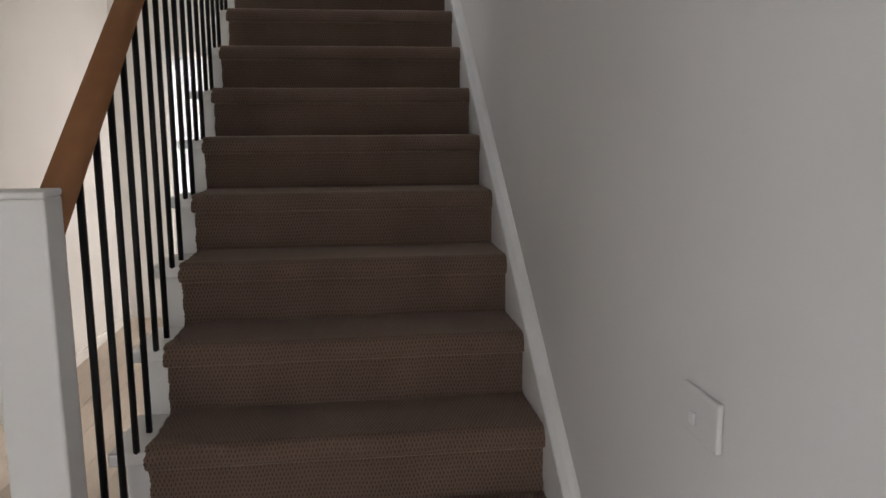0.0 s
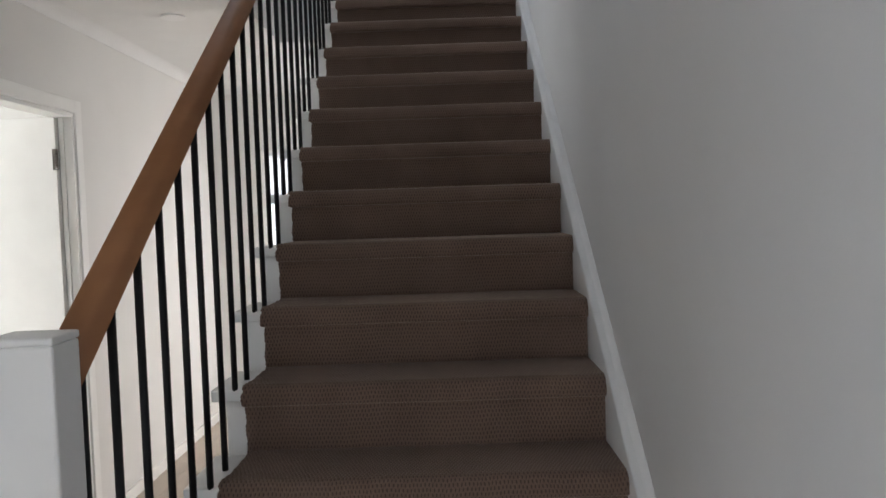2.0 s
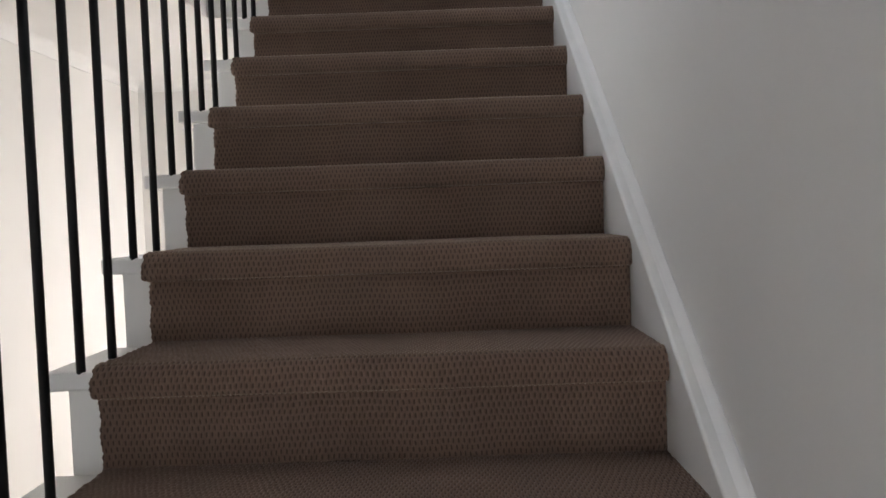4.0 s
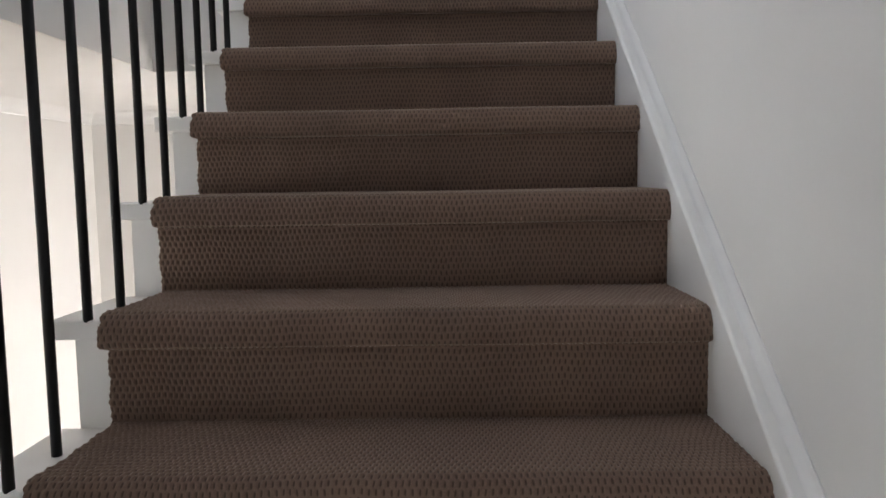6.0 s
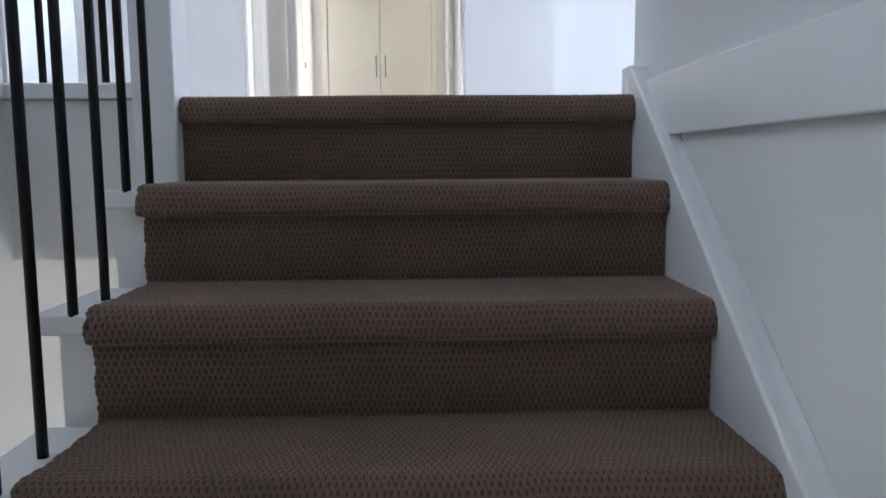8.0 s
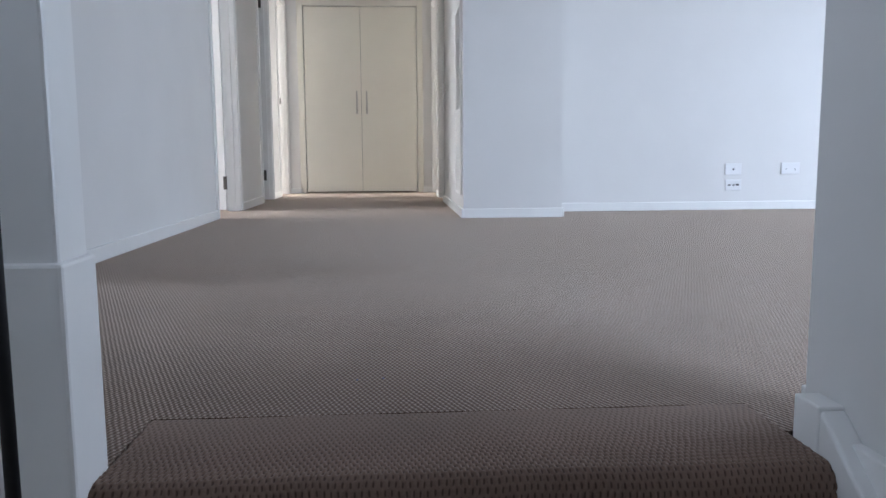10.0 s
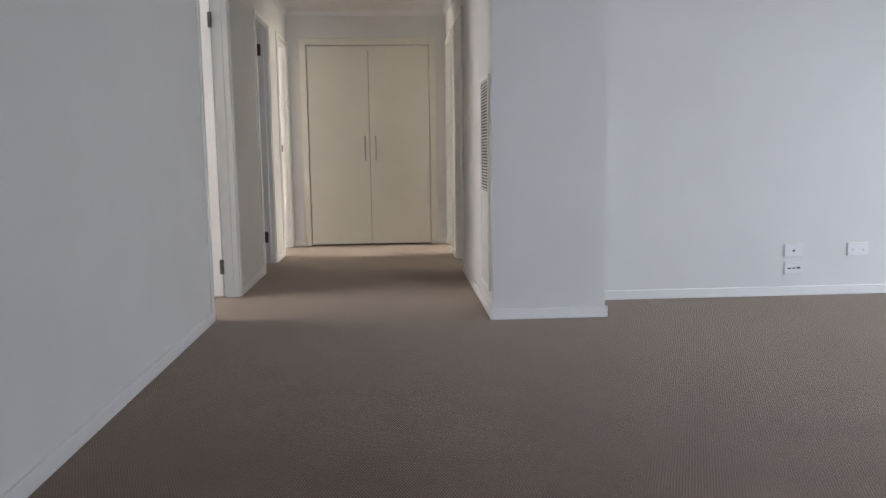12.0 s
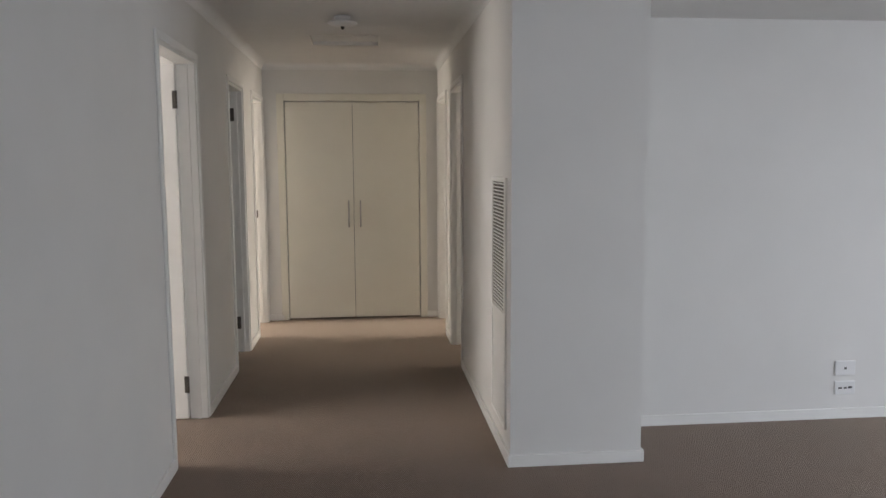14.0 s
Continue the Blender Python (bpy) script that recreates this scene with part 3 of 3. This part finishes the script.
def open_door(name, wall_face, side, y0, y1, z0, head, angle, label, deep=0.101):
    """A flush leaf hung on the far jamb, swung into the room."""
    d = thing(name, label, "door", kind="structure")
    w, h = y1 - y0 - 0.04, head - z0 - 0.019
    part("leaf", boxes((-0.018, 0.018, -w, 0.0, 0.012, h), bevel=0.003), GLOSS, d)
    for hz in (0.22, h - 0.2):
        hb = boxes((0.018, 0.0215, -0.016, 0.012, hz - 0.05, hz + 0.05), bevel=0.001)
        for i in range(5):
            rod(hb, (0.0245, 0.004, hz - 0.05 + 0.0203 * i), (0.0245, 0.004, hz - 0.0315 + 0.0203 * i), 0.0055, 10)
        part("hinge", hb, BRONZE, d, "dull steel butt hinge")
    bm = bmesh.new()
    rod(bm, (-0.06, -w + 0.06, 1.02), (0.06, -w + 0.06, 1.02), 0.01, 12)
    rod(bm, (0.055, -w + 0.06, 1.02), (0.055, -w + 0.17, 1.02), 0.009, 12)
    rod(bm, (-0.055, -w + 0.06, 1.02), (-0.055, -w + 0.17, 1.02), 0.009, 12)
    part("handle", bm, STEEL, d, "brushed steel lever")
    d.matrix_world = pose(wall_face - side * deep, y1 - 0.034, z0, 0, 0, -angle * side)
    return d


for i, (a, b) in enumerate(DOORS_L):
    door_frame(f"door_frame_{i + 1}", XL, 1, a, b, UP, HEAD)
for i, (a, b) in enumerate(DOORS_R):
    door_frame(f"door_frame_{i + 5}", XR, -1, a, b, UP, HEAD)
door_frame("door_frame_7", XG, 1, *DOOR_G, 0, 2.06, aw=0.068)
open_door("door_1", XL, 1, *DOORS_L[1], UP, HEAD, 92, "white flush door swung open into the room")
open_door("door_2", XL, 1, *DOORS_L[2], UP, HEAD, 90, "white flush closet door swung open")
open_door("door_6", XG, 1, *DOOR_G, 0, 2.06, 92, "white flush door swung open into the study", deep=0.062)


tagged(part("striker_plate", boxes((XL - 0.085, XL - 0.06, DOORS_L[3][1] - 0.0195, DOORS_L[3][1] - 0.0163, UP + 1.01, UP + 1.08)), BRONZE), "small dark steel striker plate on the door jamb", "striker plate")

for hz in (0.24, 1.9):
    part("hinge", boxes((XL - 0.09, XL - 0.06, DOORS_L[2][1] - 0.0215, DOORS_L[2][1] - 0.0165, UP + hz - 0.05, UP + hz + 0.05), bevel=0.001), BRONZE, bpy.data.objects["door_frame_3"], "dark steel hinge")

# ---- built-in cupboard at the end of the hall ----
cupboard = thing("cupboard", "cream double-door cupboard built into the end wall", "cupboard")
part("carcass", boxes((-1.12, -1.1, YR + 0.03, YR + 0.6, UP, UP + 2.12), (0.2, 0.22, YR + 0.03, YR + 0.6, UP, UP + 2.12), (-1.1, 0.2, YR + 0.58, YR + 0.6, UP, UP + 2.12)), DARKGAP, cupboard)
for x0, x1, hx in ((-1.084, -0.450, -0.497), (-0.446, 0.186, -0.385)):
    d = part("door", boxes((x0, x1, YR - 0.002, YR + 0.02, UP + 0.016, UP + 2.1), bevel=0.0025), CREAM, cupboard)
    bm = bmesh.new()
    rod(bm, (hx, YR - 0.034, UP + 0.905), (hx, YR - 0.034, UP + 1.164), 0.008, 12)
    for zz in (0.935, 1.134):
        rod(bm, (hx, YR - 0.034, UP + zz), (hx, YR - 0.001, UP + zz), 0.005, 8)
    part("handle", bm, STEEL, d, "slim brushed steel bar handle")
fr = thing("cupboard_frame", "cream painted architrave round the cupboard", "architrave", kind="structure")
for dims in ((-1.16, -1.092, YR - 0.014, YR, UP, UP + 2.176), (0.193, 0.26, YR - 0.014, YR, UP, UP + 2.176), (-1.092, 0.193, YR - 0.014, YR, UP + 2.108, UP + 2.176)):
    part("architrave", boxes(dims, bevel=0.004), CREAM, fr)

# ---- cornice upstairs ----
def cornice(pts):
    """Coved cornice along a level line at the ceiling; n points from the wall into the room."""
    for (a, b, n) in pts:
        a, b, n = Vector(a), Vector(b), Vector(n)
        outline = [Vector((0, 0, 0))]
        for i in range(9):
            th = math.pi / 2 * i / 8
            outline.append(n * (0.062 - 0.058 * math.sin(th)) + Vector((0, 0, -0.002 - 0.058 * (1 - math.cos(th)))))
        outline.append(Vector((0, 0, -0.062)))
        bm = bmesh.new()
        sweep(bm, outline, a, b)
        bm.verts.ensure_lookup_table()
        for f in bm.faces:
            f.smooth = len(f.verts) == 4
        for i in (0, 1, 9, 10):
            bm.edges.get((bm.verts[i], bm.verts[i + 11])).smooth = False
        structure("cornice", bm, CEILING, "white coved plaster cornice at the ceiling", "cornice")


cornice([((XL, YO, CEIL_U), (XL, YR, CEIL_U), (1, 0, 0)), ((XR, YP, CEIL_U), (XR, YR, CEIL_U), (-1, 0, 0)), ((XL, YR, CEIL_U), (XR, YR, CEIL_U), (0, -1, 0)),
         ((XR, YP, CEIL_U), (XO, YP, CEIL_U), (0, -1, 0))])

cornice([((XG, -8.0, CEIL_G), (XG, YE, CEIL_G), (1, 0, 0)), ((XG, YE, CEIL_G), (XW, YE, CEIL_G), (0, -1, 0))])

# ---- small fittings ----
gr = thing("return_air_grille", "white slatted return air grille set in the hall wall", "grille")
gx = XR
part("grille_frame", boxes((gx - 0.010, gx, 4.285, 4.33, UP + 0.15, UP + 1.436), (gx - 0.010, gx, 4.685, 4.705, UP + 0.15, UP + 1.436), (gx - 0.010, gx, 4.33, 4.685, UP + 1.412, UP + 1.436),
     (gx - 0.010, gx, 4.33, 4.685, UP + 0.15, UP + 0.175), (gx - 0.010, gx, 4.33, 4.685, UP + 0.72, UP + 0.745), bevel=0.002), GLOSS, gr)
# flat dark grey sheet that shows between the slats
part("backing", boxes((gx - 0.003, gx, 4.33, 4.685, UP + 0.745, UP + 1.412)), BACKING, gr, "dark grey backing sheet behind the slats")
part("lower_panel", boxes((gx - 0.005, gx, 4.33, 4.685, UP + 0.175, UP + 0.72)), GLOSS, gr)
slat_bm = bmesh.new()
box(slat_bm, -0.010, -0.004, 4.33, 4.685, -0.0035, 0.0025)
slat_me = mesh_of("slat", slat_bm, GLOSS)
for i in range(36):
    s = new("slat", slat_me)
    s.parent, s.location = gr, (gx, 0, UP + 0.756 + i * 0.0185)


def wall_plate(name, label, x0, x1, z0, z1, y, toggles):
    p = thing(name, label, "socket", "sockets on the niche wall")
    part("plate", boxes((x0, x1, y - 0.011, y, z0, z1), bevel=0.003), PLASTIC, p)
    for tx, tz, w, h in toggles:
        part("slot", boxes((tx - w / 2, tx + w / 2, y - 0.0125, y - 0.0105, tz - h / 2, tz + h / 2)), DARKGAP, p)


wall_plate("aerial_socket", "white television socket plate above the skirting", 2.395, 2.52, UP + 0.262, UP + 0.347, YN, [(2.457, UP + 0.303, 0.014, 0.012)])
wall_plate("data_socket", "white outlet plate with three small ports", 2.40, 2.523, UP + 0.145, UP + 0.225, YN, [(2.43, UP + 0.185, 0.022, 0.009), (2.462, UP + 0.185, 0.016, 0.009), (2.492, UP + 0.187, 0.024, 0.012)])
wall_plate("power_socket", "white double power socket plate above the skirting", 2.83, 2.972, UP + 0.264, UP + 0.35, YN, [(2.865, UP + 0.3, 0.004, 0.012), (2.935, UP + 0.3, 0.004, 0.012)])

sw = thing("light_switch", "white light switch plate on the stair wall", "light switch")
part("plate", boxes((XW - 0.010, XW, -3.695, -3.580, UP - 1.872, UP - 1.797), bevel=0.003), SWITCH, sw)
part("rocker", boxes((XW - 0.016, XW - 0.011, -3.632, -3.616, UP - 1.852, UP - 1.832), bevel=0.002), PLASTIC, sw)


def disc(name, label, category, x, y, z, r, h, mat):
    bm = bmesh.new()
    rod(bm, (0, 0, 0), (0, 0, -h), r, 32)
    t = tagged(part(name, bm, mat), label, category)
    t.location = (x, y, z)
    return t




def lathe(profile, n=32):
    """A turned body about z from (radius, z) pairs."""
    bm = bmesh.new()
    rings = [[bm.verts.new((r * math.cos(2 * math.pi * i / n), r * math.sin(2 * math.pi * i / n), z)) for i in range(n)] for r, z in profile]
    for a, b in zip(rings, rings[1:]):
        for i in range(n):
            bm.faces.new((a[i], a[(i + 1) % n], b[(i + 1) % n], b[i])).smooth = True
    bm.faces.new(rings[0])
    bm.faces.new(rings[-1][::-1])
    return bm


hl = thing("ceiling_light", "small white ceiling light with a shallow glass dish, unlit", "ceiling light")
part("rose", lathe([(0.052, 0.0), (0.052, -0.012), (0.044, -0.02), (0.012, -0.022)]), PLASTIC, hl)
part("stem", lathe([(0.008, -0.02), (0.008, -0.056)], 12), STEEL, hl)
part("dish", lathe([(0.012, -0.056), (0.05, -0.052), (0.088, -0.042), (0.096, -0.036), (0.098, -0.04), (0.09, -0.048), (0.05, -0.06), (0.012, -0.063)]), PLASTIC, hl, "shallow opal glass dish")
part("finial", lathe([(0.012, -0.062), (0.013, -0.07), (0.009, -0.078), (0.003, -0.081)], 16), BRONZE, hl, "dark metal finial")
hl.location = (-0.458, 5.68, CEIL_U)
va = thing("ceiling_hatch", "white recessed access hatch in the hall ceiling", "access hatch")
part("panel", boxes((HX0 + 0.012, HX1 - 0.012, HY0 + 0.012, HY1 - 0.012, CEIL_U + 0.024, CEIL_U + 0.04), bevel=0.002), CEILING, va)
for d in ((HX0, HX1, HY0, HY0 + 0.01), (HX0, HX1, HY1 - 0.01, HY1), (HX0, HX0 + 0.01, HY0 + 0.01, HY1 - 0.01), (HX1 - 0.01, HX1, HY0 + 0.01, HY1 - 0.01)):
    part("frame", boxes((*d, CEIL_U - 0.002, CEIL_U + 0.04)), GLOSS, va)
disc("downlight", "small round white downlight in the ground floor ceiling", "downlight", -1.25, -0.6, CEIL_G, 0.06, 0.008, PLASTIC)


def speck(x, y, z, r, mat, label):
    bm = bmesh.new()
    bmesh.ops.create_icosphere(bm, subdivisions=1, radius=r)
    for v in bm.verts:
        v.co.z *= 0.6
    s = tagged(part("lint", bm, mat), label, "lint", "scraps of lint on the carpet")
    s.location = (x, y, z + r * 0.5)


LINT = material("blue_grey_lint", (0.18, 0.2, 0.3), 0.9)
PALE = material("pale_lint", (0.6, 0.6, 0.58), 0.9)
speck(-0.167, 0.455, UP, 0.0025, LINT, "tiny dark scrap of lint on the upper carpet")
speck(-0.119, 0.462, UP, 0.0025, LINT, "tiny dark scrap of lint on the upper carpet")
speck(0.397, -0.306, UP - 2 * RISE, 0.0018, PALE, "tiny pale crumb on a carpeted stair tread")

# ---- ground floor skirting ----
for a, b in ((-8.0, -7.2), (-4.7, DOOR_G[0] - 0.068), (DOOR_G[1] + 0.068, YE)):
    structure("baseboard", boxes((XG, XG + ST, a, b, 0, 0.07), bevel=0.003), GLOSS, "low white skirting on the ground floor", "skirting")


# ---- windows ----
# Only the garden window is in view; the others hold the added lamps.
def window(nm):
    ax, face, mid, lo, hi, wd, _, _ = GLAZED[nm]
    s = 1 if ax[1] == "+" else -1
    w = thing("window_" + nm, "white framed window with clear glass", "window", kind="structure")
    a, b = mid - wd / 2, mid + wd / 2
    d0, d1 = sorted((face + s * 0.06, face + s * 0.11))
    g0, g1 = sorted((face + s * 0.082, face + s * 0.088))

    def at(c0, c1, e0, e1, z0, z1):
        return (c0, c1, e0, e1, z0, z1) if ax[0] == "x" else (e0, e1, c0, c1, z0, z1)
    for e0, e1, z0, z1 in ((a, a + 0.05, lo, hi), (b - 0.05, b, lo, hi), (a + 0.05, b - 0.05, lo, lo + 0.05), (a + 0.05, b - 0.05, hi - 0.05, hi), (mid - 0.02, mid + 0.02, lo + 0.05, hi - 0.05)):
        part("window_frame", boxes(at(d0, d1, e0, e1, z0, z1)), GLOSS, w)
    for e0, e1 in ((a + 0.05, mid - 0.02), (mid + 0.02, b - 0.05)):
        p = part("pane", boxes(at(g0, g1, e0, e1, lo + 0.05, hi - 0.05)), GLASS, w)
        p.visible_shadow = False


for nm in GLAZED:
    window(nm)

# ---- floorboards of the ground floor ----
boards = thing("floorboards", "pale oak floorboards on the ground floor", "floor", kind="structure")
cache = {}
rnd = random.Random(7)
row = 0
x = XG
while x < XW:
    w = min(0.138, XW - x)
    y = -8.0 + rnd.uniform(-1.0, 0.0)
    while y < YE:
        ln = 1.8
        a, b = max(y, -8.0), min(y + ln, YE)
        if b - a > 0.02:
            key = (round(w, 3), round(b - a, 3))
            if key not in cache:
                cache[key] = mesh_of("plank", boxes((0.001, w - 0.001, 0.001, b - a - 0.001, -0.012, 0.0)), PLANK)
            p = new("plank", cache[key])
            p.parent, p.location = boards, (x, a, 0)
        y += ln
    x += 0.138
part("study_floor", boxes((-4.6, XG - 0.001, -8.0, YE, -0.012, 0.0)), PLANK, boards)
part("sunroom_floor", boxes((-4.6, XW, YE + 0.001, 4.6, -0.012, 0.0)), PLANK, boards)
